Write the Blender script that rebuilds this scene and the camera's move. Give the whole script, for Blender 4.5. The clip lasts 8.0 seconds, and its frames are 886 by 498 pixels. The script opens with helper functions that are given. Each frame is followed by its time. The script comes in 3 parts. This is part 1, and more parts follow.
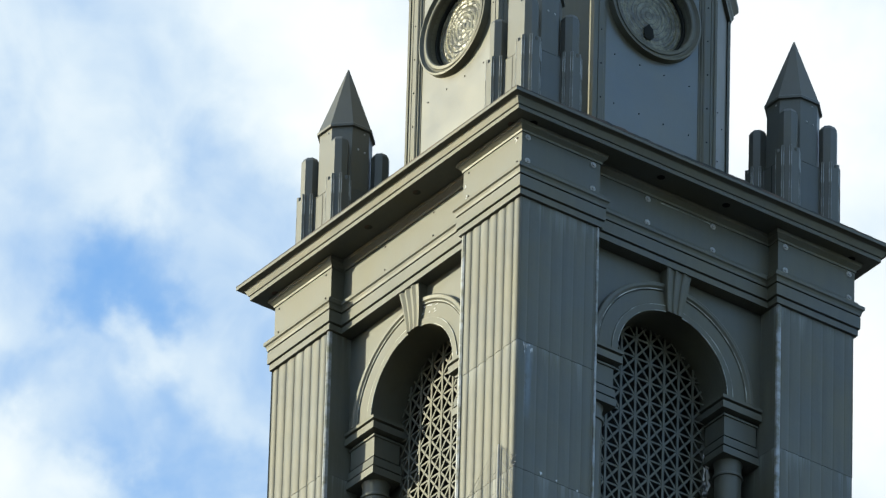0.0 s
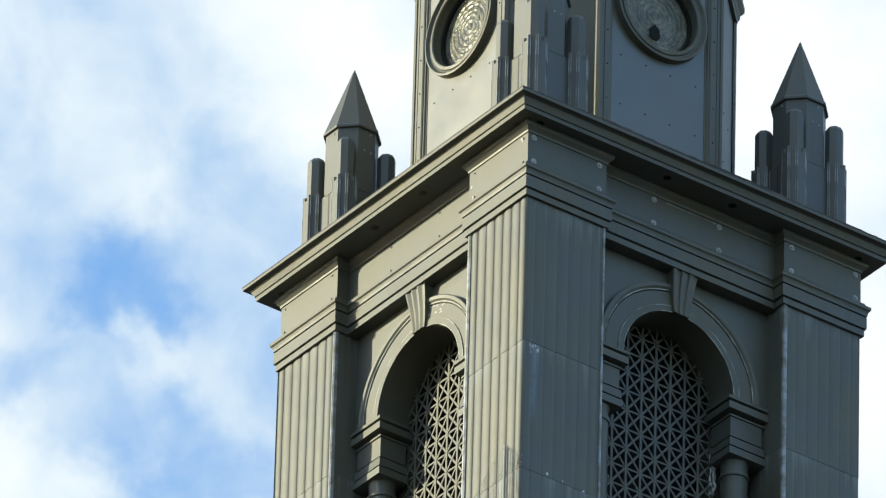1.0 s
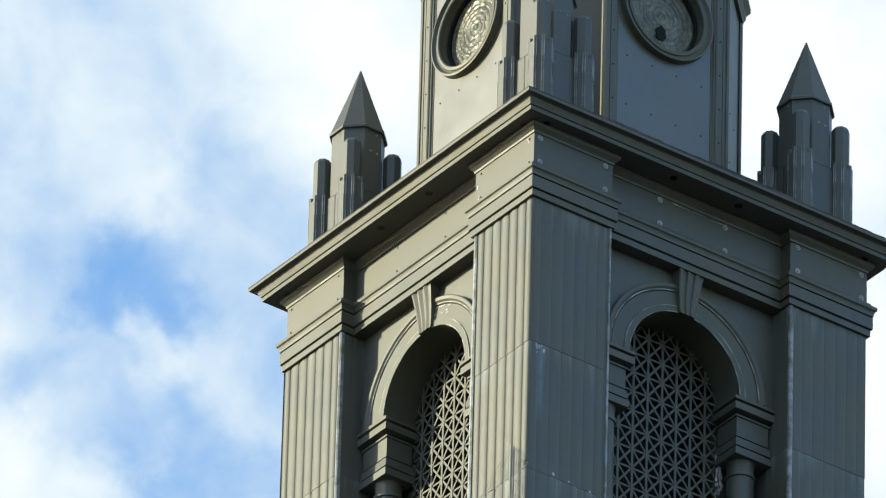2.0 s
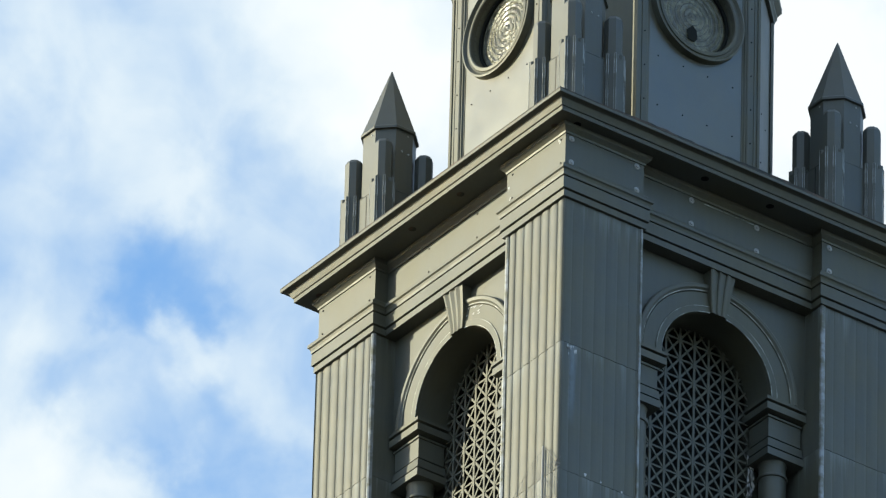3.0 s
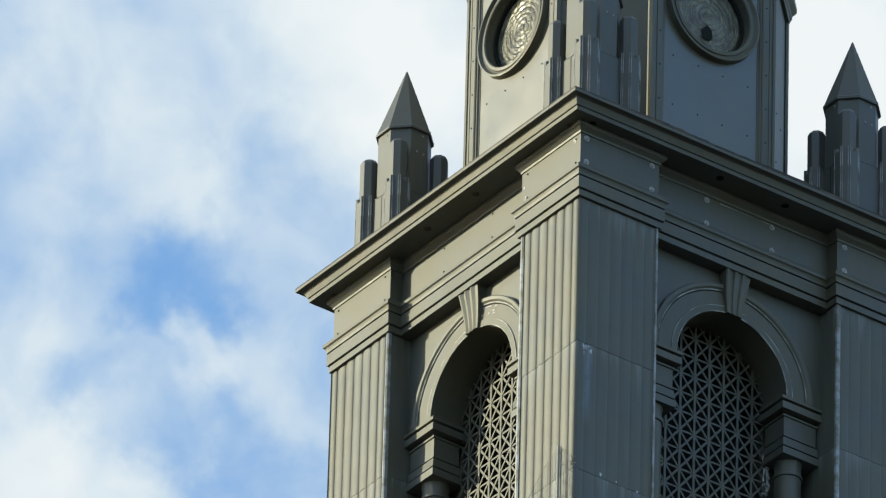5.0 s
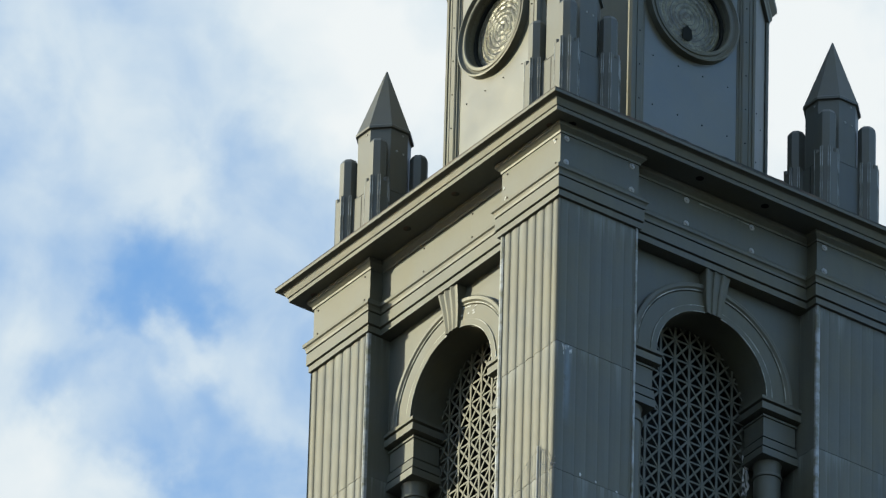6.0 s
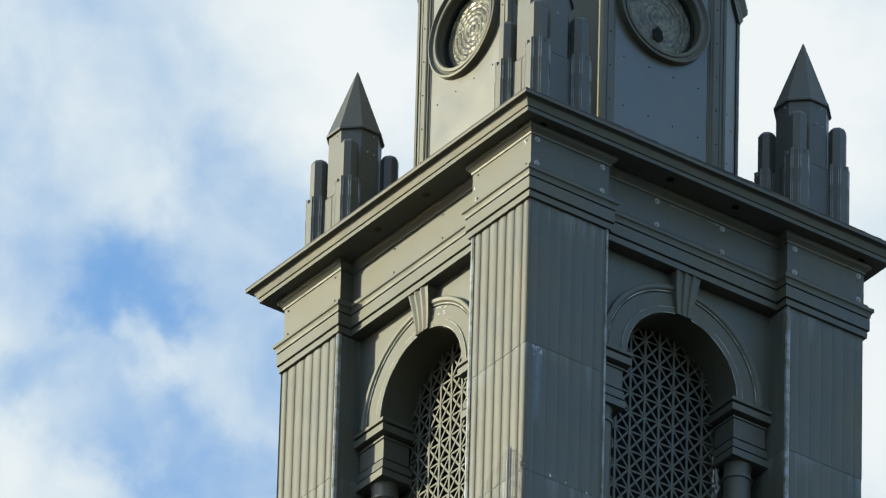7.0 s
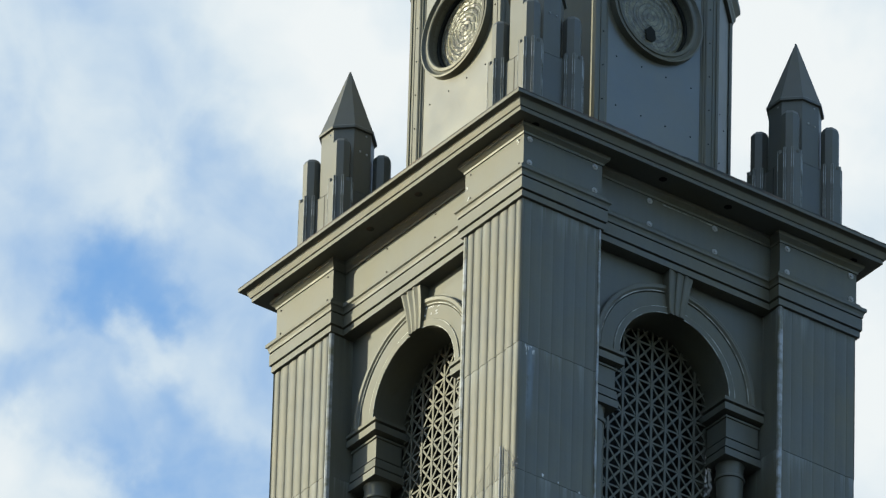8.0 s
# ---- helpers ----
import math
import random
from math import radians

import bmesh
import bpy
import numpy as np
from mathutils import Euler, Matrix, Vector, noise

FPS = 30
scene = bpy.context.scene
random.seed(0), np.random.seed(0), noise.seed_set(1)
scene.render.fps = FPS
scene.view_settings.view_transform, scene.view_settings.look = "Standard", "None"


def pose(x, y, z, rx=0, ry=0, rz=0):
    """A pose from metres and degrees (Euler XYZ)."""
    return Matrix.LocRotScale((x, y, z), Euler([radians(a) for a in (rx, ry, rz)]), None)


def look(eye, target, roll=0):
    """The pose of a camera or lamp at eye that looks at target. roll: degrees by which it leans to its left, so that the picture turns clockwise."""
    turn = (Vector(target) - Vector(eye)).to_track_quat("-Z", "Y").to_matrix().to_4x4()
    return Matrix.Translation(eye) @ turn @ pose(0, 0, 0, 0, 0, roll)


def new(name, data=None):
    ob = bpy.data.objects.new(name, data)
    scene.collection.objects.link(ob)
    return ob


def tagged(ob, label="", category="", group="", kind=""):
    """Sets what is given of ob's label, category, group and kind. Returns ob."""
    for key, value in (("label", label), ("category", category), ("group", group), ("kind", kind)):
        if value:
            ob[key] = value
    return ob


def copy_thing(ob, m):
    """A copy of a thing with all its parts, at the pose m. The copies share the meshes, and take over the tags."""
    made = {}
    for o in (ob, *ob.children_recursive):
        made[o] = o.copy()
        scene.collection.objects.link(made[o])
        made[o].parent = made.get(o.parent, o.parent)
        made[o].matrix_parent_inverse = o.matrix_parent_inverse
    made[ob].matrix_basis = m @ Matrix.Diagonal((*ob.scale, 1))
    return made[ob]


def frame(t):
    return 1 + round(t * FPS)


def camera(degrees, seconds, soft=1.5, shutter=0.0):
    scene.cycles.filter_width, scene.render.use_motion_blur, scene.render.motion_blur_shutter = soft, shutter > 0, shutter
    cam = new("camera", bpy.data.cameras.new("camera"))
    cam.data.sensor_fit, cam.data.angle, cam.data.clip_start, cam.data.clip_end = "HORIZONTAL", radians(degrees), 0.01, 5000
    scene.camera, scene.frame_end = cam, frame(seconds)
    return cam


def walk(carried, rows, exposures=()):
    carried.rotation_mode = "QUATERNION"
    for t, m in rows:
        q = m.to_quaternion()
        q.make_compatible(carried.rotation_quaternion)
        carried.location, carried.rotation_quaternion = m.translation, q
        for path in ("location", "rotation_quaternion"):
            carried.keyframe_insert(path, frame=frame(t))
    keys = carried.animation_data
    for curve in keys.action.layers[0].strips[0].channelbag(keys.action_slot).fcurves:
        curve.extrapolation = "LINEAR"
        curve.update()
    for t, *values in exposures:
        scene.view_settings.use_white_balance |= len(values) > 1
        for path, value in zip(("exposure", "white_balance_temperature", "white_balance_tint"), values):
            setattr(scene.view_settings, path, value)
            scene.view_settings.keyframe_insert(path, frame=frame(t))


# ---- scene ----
# ---------------------------------------------------------------- camera: a long lens on the street, panning over the tower head
Z0 = 77.6                                   # height of the cornice's underside above the street
EYE = Vector((95.9285, -70.2947, -75.9491 + Z0))
AIM = Vector((-0.6405, -1.2120, 0.2869 + Z0))
RIGHT = Vector((0.59416, 0.80399, 0.02407))
UP = Vector((0.42260, -0.33749, 0.84114))
AHEAD = Vector((-0.68439, 0.48959, 0.54029))
cam = camera(4.0, 8.0, soft=1.25)
# seconds, metres to the left and metres up by which the aim leaves its first point
PAN = [
    (0.0, 0.0, 0.0), (0.5, 0.036, 0.002), (1.0, 0.069, 0.006), (1.2, 0.079, 0.003), (2.3, 0.223, 0.022), (2.5, 0.327, 0.024), (3.0, 0.488, 0.021),
    (3.5, 0.583, 0.024), (4.0, 0.670, 0.035), (4.2, 0.693, 0.034), (5.3, 0.606, 0.007), (5.5, 0.544, 0.008), (6.0, 0.432, 0.017), (6.5, 0.314, 0.021),
    (7.0, 0.103, 0.025), (7.5, 0.043, 0.027), (8.0, 0.021, 0.021),
]
walk(cam, [(t, look(EYE, AIM - RIGHT * left + UP * lift, 1.639)) for t, left, lift in PAN],
     exposures=[(0.0, 1.24), (2.5, 1.23), (3.2, 1.19), (4.0, 1.05), (8.0, 1.04)])

# ---------------------------------------------------------------- sky and sun
SUN_AZ, SUN_EL = radians(225 - 2), radians(16)   # compass bearing with +y north; low in the south-west
sun_from = Vector((math.sin(SUN_AZ) * math.cos(SUN_EL), math.cos(SUN_AZ) * math.cos(SUN_EL), math.sin(SUN_EL)))
sun = new("sun", bpy.data.lights.new("sun", "SUN"))
sun.matrix_world = look(sun_from * 200, (0, 0, 0))
sun.data.energy, sun.data.angle, sun.data.color = 2.5, radians(0.5), (1.0, 0.95, 0.66)

world = bpy.data.worlds.new("world")
scene.world = world
world.use_nodes = True
wt = world.node_tree
wt.nodes.clear()


def node(tree, kind, inputs=None, **props):
    n = tree.nodes.new(kind)
    for k, v in props.items():
        setattr(n, k, v)
    for k, v in (inputs or {}).items():
        if isinstance(v, bpy.types.NodeSocket):
            tree.links.new(v, n.inputs[k])
        else:
            n.inputs[k].default_value = v
    return n


def math_node(tree, op, a, b=0.0, c=0.0, clamp=False):
    n = node(tree, "ShaderNodeMath", {0: a, 1: b, 2: c}, operation=op)
    n.use_clamp = clamp
    return n.outputs[0]


def ramp(tree, fac, stops):
    n = node(tree, "ShaderNodeValToRGB", {"Fac": fac})
    el = n.color_ramp.elements
    while len(el) < len(stops):
        el.new(0.5)
    for e, (pos, col) in zip(el, stops):
        e.position, e.color = pos, (*col, 1)
    return n.outputs[0]


def sky_way(side, lift):
    """A direction of the sky, in degrees to the right of and above the tower head as the street sees it."""
    return (AHEAD + RIGHT * math.tan(radians(side)) + UP * math.tan(radians(lift))).normalized()


sky = node(wt, "ShaderNodeTexSky", sky_type="NISHITA", sun_disc=False, sun_elevation=SUN_EL, sun_rotation=SUN_AZ,
           air_density=1.0, dust_density=0.6, ozone_density=2.0)
way = node(wt, "ShaderNodeTexCoord").outputs["Generated"]
big = node(wt, "ShaderNodeTexNoise", {"Vector": way, "Scale": 42.0, "Detail": 5.0, "Roughness": 0.5, "Distortion": 0.25}).outputs["Fac"]
wisp = node(wt, "ShaderNodeTexNoise", {"Vector": way, "Scale": 120.0, "Detail": 5.0, "Roughness": 0.5, "Distortion": 0.5}).outputs["Fac"]
cover = math_node(wt, "MULTIPLY_ADD", big, 0.30, math_node(wt, "MULTIPLY_ADD", wisp, 0.26, 0.27))
# gaps in the cloud deck and denser banks: degrees aside, degrees up, reach, depth
bent = way
for size, push in ((90.0, 0.010), (330.0, 0.0045)):
    warp = node(wt, "ShaderNodeTexNoise", {"Vector": way, "Scale": size, "Detail": 4.0, "Roughness": 0.55}).outputs["Color"]
    off = node(wt, "ShaderNodeVectorMath", {0: warp, 1: (0.5, 0.5, 0.5)}, operation="SUBTRACT").outputs[0]
    off = node(wt, "ShaderNodeVectorMath", {0: off, "Scale": push}, operation="SCALE").outputs[0]
    bent = node(wt, "ShaderNodeVectorMath", {0: bent, 1: off}, operation="ADD").outputs[0]
GAPS = [(0.0, 0.0, 8.5, 0.088),
        (-1.43, -0.11, 0.43, -0.17), (-1.62, -0.30, 0.24, -0.07), (-1.20, -0.26, 0.28, -0.08), (-1.93, -0.62, 0.36, -0.10), (-1.00, 0.45, 0.41, -0.05),
        (-1.18, -0.93, 0.43, -0.10), (-1.56, -0.80, 0.51, -0.03), (-0.81, 0.27, 0.33, -0.04), (-2.25, 0.96, 0.59, -0.06), (-0.82, -1.08, 0.31, -0.08),
        (-1.44, -0.35, 0.18, 0.12), (-1.34, -0.56, 0.24, 0.09), (-1.05, -0.79, 0.33, 0.09), (-2.07, -1.05, 0.64, 0.17), (-1.58, -1.07, 0.31, 0.12),
        (-1.76, 0.55, 0.66, 0.07), (-0.64, 0.99, 0.84, 0.16), (-0.23, 0.71, 0.66, 0.16), (-2.17, -0.37, 0.38, 0.06), (-1.12, -0.47, 0.36, 0.06),
        (-1.43, 0.30, 0.36, 0.05), (1.50, 0.83, 1.07, 0.30), (2.01, -0.52, 1.0, 0.24)]
for side, lift, wide, depth in GAPS:
    far = node(wt, "ShaderNodeVectorMath", {0: bent, 1: sky_way(side, lift)}, operation="DISTANCE").outputs["Value"]
    fall = node(wt, "ShaderNodeMapRange", {"Value": far, "From Min": 0.0, "From Max": radians(wide), "To Min": depth, "To Max": 0.0},
                interpolation_type="SMOOTHSTEP").outputs[0]
    cover = math_node(wt, "ADD", cover, fall)
# the clear sky to the north-east, which the glossy lantern panels mirror
far = node(wt, "ShaderNodeVectorMath", {0: way, 1: Vector((0.684, 0.490, 0.540)).normalized()}, operation="DISTANCE").outputs["Value"]
cover = math_node(wt, "SUBTRACT", cover, node(wt, "ShaderNodeMapRange", {"Value": far, "From Min": 0.05, "From Max": 0.45, "To Min": 0.16, "To Max": 0.0},
                                              interpolation_type="SMOOTHSTEP").outputs[0])
mask = node(wt, "ShaderNodeMapRange", {"Value": cover, "From Min": 0.355, "From Max": 0.75}, interpolation_type="SMOOTHSTEP").outputs[0]
bright = ramp(wt, cover, [(0.46, (0.52, 0.69, 0.86)), (0.66, (0.73, 0.85, 0.93)), (0.86, (0.94, 0.99, 1.0))])
deep = node(wt, "ShaderNodeHueSaturation", {"Saturation": 1.16, "Color": sky.outputs[0]}).outputs[0]
blue = node(wt, "ShaderNodeBackground", {"Color": deep, "Strength": 0.15})
cloud = node(wt, "ShaderNodeBackground", {"Color": bright, "Strength": 0.45})
mix = node(wt, "ShaderNodeMixShader", {0: mask, 1: blue.outputs[0], 2: cloud.outputs[0]})
node(wt, "ShaderNodeOutputWorld", {"Surface": mix.outputs[0]})


# ---------------------------------------------------------------- materials
def painted(name, base, rough=0.42, streak=0.25, bump=0.15, metallic=0.0, coat=0.0, tint=(1, 1, 1), shine=0.25, rainy=1.0):
    """Grey paint on sheet metal: cloudy fading, rain streaks, fine grain and small differences from sheet to sheet."""
    m = bpy.data.materials.new(name)
    m.use_nodes = True
    t = m.node_tree
    b = t.nodes["Principled BSDF"]
    pos = node(t, "ShaderNodeTexCoord").outputs["Object"]
    info = node(t, "ShaderNodeObjectInfo").outputs["Random"]
    fade = node(t, "ShaderNodeTexNoise", {"Vector": pos, "Scale": 1.3, "Detail": 5.0, "Roughness": 0.6}).outputs["Fac"]
    long = node(t, "ShaderNodeMapping", {"Vector": pos, "Scale": (14.0, 14.0, 0.7)}).outputs[0]
    rain = node(t, "ShaderNodeTexNoise", {"Vector": long, "Scale": 1.0, "Detail": 4.0, "Roughness": 0.6}).outputs["Fac"]
    speck = node(t, "ShaderNodeTexNoise", {"Vector": pos, "Scale": 38.0, "Detail": 3.0, "Roughness": 0.7}).outputs["Fac"]
    v = math_node(t, "MULTIPLY_ADD", math_node(t, "SUBTRACT", fade, 0.5), streak * 1.2, 1.0)
    v = math_node(t, "MULTIPLY_ADD", math_node(t, "SUBTRACT", rain, 0.5), streak * rainy, v)
    v = math_node(t, "MULTIPLY_ADD", math_node(t, "SUBTRACT", speck, 0.5), streak * 0.35, v)
    v = math_node(t, "MULTIPLY_ADD", math_node(t, "SUBTRACT", info, 0.5), 0.10, v)
    aged = node(t, "ShaderNodeMapRange", {"Value": node(t, "ShaderNodeTexNoise", {"Vector": pos, "Scale": 0.8, "Detail": 4.0, "Roughness": 0.65}).outputs["Fac"],
                                          "From Min": 0.38, "From Max": 0.62}).outputs[0]
    cool, warm = [(*(c * base * f for c, f in zip(tint, shift)), 1) for shift in ((0.96, 1.01, 1.14), (1.04, 0.99, 0.86))]
    hue = node(t, "ShaderNodeMix", {0: aged, 6: cool, 7: warm}, data_type="RGBA").outputs[2]
    col = node(t, "ShaderNodeVectorMath", {0: hue, "Scale": v}, operation="SCALE").outputs[0]
    t.links.new(col, b.inputs["Base Color"])
    sheen = math_node(t, "MULTIPLY_ADD", fade, 0.25, rough - 0.12 - 0.09 * rainy)
    t.links.new(math_node(t, "MULTIPLY_ADD", rain, 0.18 * rainy, sheen), b.inputs["Roughness"])
    b.inputs["Metallic"].default_value = metallic
    b.inputs["Specular IOR Level"].default_value = shine
    b.inputs["Coat Weight"].default_value = coat
    b.inputs["Coat Roughness"].default_value = 0.2
    dent = node(t, "ShaderNodeTexNoise", {"Vector": pos, "Scale": 3.5, "Detail": 2.0}).outputs["Fac"]
    h = math_node(t, "MULTIPLY_ADD", speck, 0.12, dent)
    t.links.new(node(t, "ShaderNodeBump", {"Height": h, "Strength": bump, "Distance": 0.02}).outputs[0], b.inputs["Normal"])
    return m


GREY = (1.0, 0.99, 0.74)
paint = painted("grey_paint", 0.088, 0.48, 0.36, 0.14, tint=GREY, shine=0.56)
trim_paint = painted("grey_trim_paint", 0.090, 0.54, 0.46, 0.12, tint=GREY, shine=0.56)
panel_paint = painted("glossy_panel_paint", 0.088, 0.38, 0.40, 0.08, coat=0.25, tint=(1.0, 0.97, 0.70), shine=1.0, rainy=0.12)
pin_paint = painted("dark_grey_roof_paint", 0.088, 0.44, 0.26, 0.12, tint=(1.0, 1.0, 0.82), shine=0.5)
sheet_paint = painted("streaked_sheet_paint", 0.086, 0.47, 0.50, 0.26, tint=GREY, shine=0.56, rainy=1.3)


def washed(m, seams, reach, tone):
    """Adds pale mineral runs that start at the seams of a sheet and thin out downwards."""
    t = m.node_tree
    b = t.nodes["Principled BSDF"]
    pos = node(t, "ShaderNodeTexCoord").outputs["Object"]
    z = node(t, "ShaderNodeSeparateXYZ", {0: pos}).outputs["Z"]
    thin = node(t, "ShaderNodeMapping", {"Vector": pos, "Scale": (9.0, 9.0, 0.35)}).outputs[0]
    runs = node(t, "ShaderNodeTexNoise", {"Vector": thin, "Scale": 1.0, "Detail": 5.0, "Roughness": 0.65}).outputs["Fac"]
    amount = 0.0
    for seam in seams:
        drop = node(t, "ShaderNodeMapRange", {"Value": z, "From Min": seam - reach, "From Max": seam, "To Min": 0.0, "To Max": 1.0}).outputs[0]
        under = math_node(t, "LESS_THAN", z, seam)
        amount = math_node(t, "MULTIPLY_ADD", math_node(t, "POWER", drop, 1.6), under, amount)
    edge = math_node(t, "MULTIPLY_ADD", amount, -0.20, 0.66)
    wet = math_node(t, "DIVIDE", math_node(t, "SUBTRACT", runs, edge), 0.14, clamp=True)
    wet = math_node(t, "MULTIPLY", math_node(t, "MULTIPLY", wet, amount), 0.40, clamp=True)
    wet = math_node(t, "MULTIPLY_ADD", math_node(t, "POWER", amount, 3.0), 0.045, wet)
    old = b.inputs["Base Color"].links[0].from_socket
    t.links.new(node(t, "ShaderNodeMix", {0: wet, 6: old, 7: (*tone, 1)}, data_type="RGBA").outputs[2], b.inputs["Base Color"])


def bluish_run(m, x_face, y_run, top, reach, wide, tone):
    """One long soft-edged run of thinned paint on the face beyond x_face."""
    t = m.node_tree
    b = t.nodes["Principled BSDF"]
    pos = node(t, "ShaderNodeTexCoord").outputs["Object"]
    xyz = node(t, "ShaderNodeSeparateXYZ", {0: pos}).outputs
    frayed = node(t, "ShaderNodeTexNoise", {"Vector": pos, "Scale": 9.0, "Detail": 5.0, "Roughness": 0.65}).outputs["Fac"]
    aside = math_node(t, "ABSOLUTE", math_node(t, "ADD", math_node(t, "MULTIPLY_ADD", frayed, 0.06, -0.03 - y_run), xyz["Y"]))
    body = node(t, "ShaderNodeMapRange", {"Value": aside, "From Min": wide * 0.3, "From Max": wide, "To Min": 1.0, "To Max": 0.0}).outputs[0]
    drop = node(t, "ShaderNodeMapRange", {"Value": xyz["Z"], "From Min": top - reach, "From Max": top - reach * 0.5}).outputs[0]
    body = math_node(t, "MULTIPLY", math_node(t, "MULTIPLY", body, drop), math_node(t, "LESS_THAN", xyz["Z"], top))
    body = math_node(t, "MULTIPLY", body, math_node(t, "GREATER_THAN", xyz["X"], x_face))
    body = math_node(t, "MULTIPLY", body, math_node(t, "MULTIPLY", frayed, 1.3), clamp=True)
    old = b.inputs["Base Color"].links[0].from_socket
    t.links.new(node(t, "ShaderNodeMix", {0: body, 6: old, 7: (*tone, 1)}, data_type="RGBA").outputs[2], b.inputs["Base Color"])


bluish_run(sheet_paint, 2.28, -2.14, -2.775, 1.05, 0.055, (0.15, 0.19, 0.23))
washed(sheet_paint, (-0.93, -2.767, -4.383), 1.1, (0.24, 0.26, 0.26))


def chipped(name, base, bare_tone, size, cut, rough=0.45):
    """Paint rubbed through in broken patches: base where it holds, a paler or rusty tone where it is gone."""
    m = painted(name, base, rough, 0.3, 0.15, tint=GREY, shine=0.6)
    t = m.node_tree
    b = t.nodes["Principled BSDF"]
    pos = node(t, "ShaderNodeTexCoord").outputs["Object"]
    bits = node(t, "ShaderNodeTexNoise", {"Vector": pos, "Scale": size, "Detail": 5.0, "Roughness": 0.65}).outputs["Fac"]
    gone = node(t, "ShaderNodeMapRange", {"Value": bits, "From Min": cut - 0.07, "From Max": cut + 0.09}).outputs[0]
    old = b.inputs["Base Color"].links[0].from_socket
    mixed = node(t, "ShaderNodeMix", {0: gone, 6: old, 7: (*bare_tone, 1)}, data_type="RGBA").outputs[2]
    t.links.new(mixed, b.inputs["Base Color"])
    return m


# rubbed edges; the pale bluish tone also holds a painted sky and sun glint
worn = chipped("worn_and_glint_edge", 0.14, (0.31, 0.33, 0.36), 4.0, 0.49)
rib_paint = chipped("rubbed_rib_paint", 0.10, (0.34, 0.36, 0.37), 3.0, 0.52)
bead_paint = chipped("rubbed_bead_paint", 0.11, (0.50, 0.51, 0.48), 4.0, 0.53)
soot = chipped("sooty_rusty_rim", 0.020, (0.10, 0.060, 0.038), 2.2, 0.54, 0.7)
bare = painted("pale_bare_metal", 0.38, 0.60, 0.35, 0.10)
# black of the glass patch, and of the shade painted into the window reveals
reveal_patch_mat = painted("black_reveal_shade_and_patch", 0.018, 0.80, 0.4, 0.2, tint=(0.9, 1.0, 0.9), shine=0.15)
# black for screws, hidden cores and the painted shade inside vents and belfry
shade_and_fitting_black = painted("black_shade_and_fittings", 0.006, 0.8, 0.4, 0.1)
lattice_paint = painted("lattice_paint", 0.084, 0.50, 0.25, 0.08, tint=GREY, shine=0.5)
shaft_paint = painted("masonry_render", 0.30, 0.8, 0.25, 0.3, tint=(1, 0.97, 0.92))
ground_mat = painted("asphalt", 0.045, 0.85, 0.5, 0.3)
# white of real droppings and of the painted glimpses of sky
white_fleck_mat = painted("white_spatter_and_sky_flecks", 0.55, 0.7, 0.3, 0.2)
wire_mat = painted("galvanised_wire", 0.22, 0.45, 0.4, 0.05, metallic=0.3)

glass_mat = bpy.data.materials.new("bullseye_glass")
glass_mat.use_nodes = True
gt = glass_mat.node_tree
gb = gt.nodes["Principled BSDF"]
gp = node(gt, "ShaderNodeTexCoord").outputs["Object"]
crack = node(gt, "ShaderNodeTexVoronoi", {"Vector": gp, "Scale": 13.0}, feature="DISTANCE_TO_EDGE").outputs["Distance"]
crackle = node(gt, "ShaderNodeMapRange", {"Value": crack, "From Min": 0.0, "From Max": 0.12}).outputs[0]
stain = node(gt, "ShaderNodeTexNoise", {"Vector": gp, "Scale": 7.0, "Detail": 6.0, "Roughness": 0.7}).outputs["Fac"]
flat = node(gt, "ShaderNodeVectorMath", {0: gp, 1: (1, 1, 0)}, operation="MULTIPLY").outputs[0]
radius = node(gt, "ShaderNodeVectorMath", {0: flat}, operation="LENGTH").outputs["Value"]
wobble = math_node(gt, "MULTIPLY_ADD", stain, 0.03, radius)
groove = math_node(gt, "ABSOLUTE", math_node(gt, "SINE", math_node(gt, "MULTIPLY", wobble, 50.0)))
groove = node(gt, "ShaderNodeMapRange", {"Value": groove, "From Min": 0.05, "From Max": 0.30, "To Min": 0.16, "To Max": 1.0}).outputs[0]
putty = node(gt, "ShaderNodeMapRange", {"Value": stain, "From Min": 0.60, "From Max": 0.66, "To Min": 1.0, "To Max": 0.35}).outputs[0]
tone = ramp(gt, stain, [(0.34, (0.045, 0.042, 0.028)), (0.5, (0.13, 0.123, 0.080)), (0.66, (0.28, 0.27, 0.18))])
tone = node(gt, "ShaderNodeVectorMath", {0: tone, "Scale": math_node(gt, "MULTIPLY", groove, putty)}, operation="SCALE").outputs[0]
gt.links.new(tone, gb.inputs["Base Color"])
gb.inputs["Specular IOR Level"].default_value = 0.45
gb.inputs["Roughness"].default_value = 0.36
gb.inputs["Coat Weight"].default_value = 0.4
gt.links.new(node(gt, "ShaderNodeBump", {"Height": math_node(gt, "MULTIPLY_ADD", crackle, 0.5, stain), "Strength": 0.85, "Distance": 0.014}).outputs[0], gb.inputs["Normal"])


# ---------------------------------------------------------------- helpers for meshes
def finish(bm, smooth=None):
    bmesh.ops.recalc_face_normals(bm, faces=bm.faces)
    me = bpy.data.meshes.new("mesh")
    bm.to_mesh(me)
    bm.free()
    if smooth is not None:
        me.polygons.foreach_set("use_smooth", [True] * len(me.polygons))
        me.set_sharp_from_angle(angle=radians(smooth))
    return me


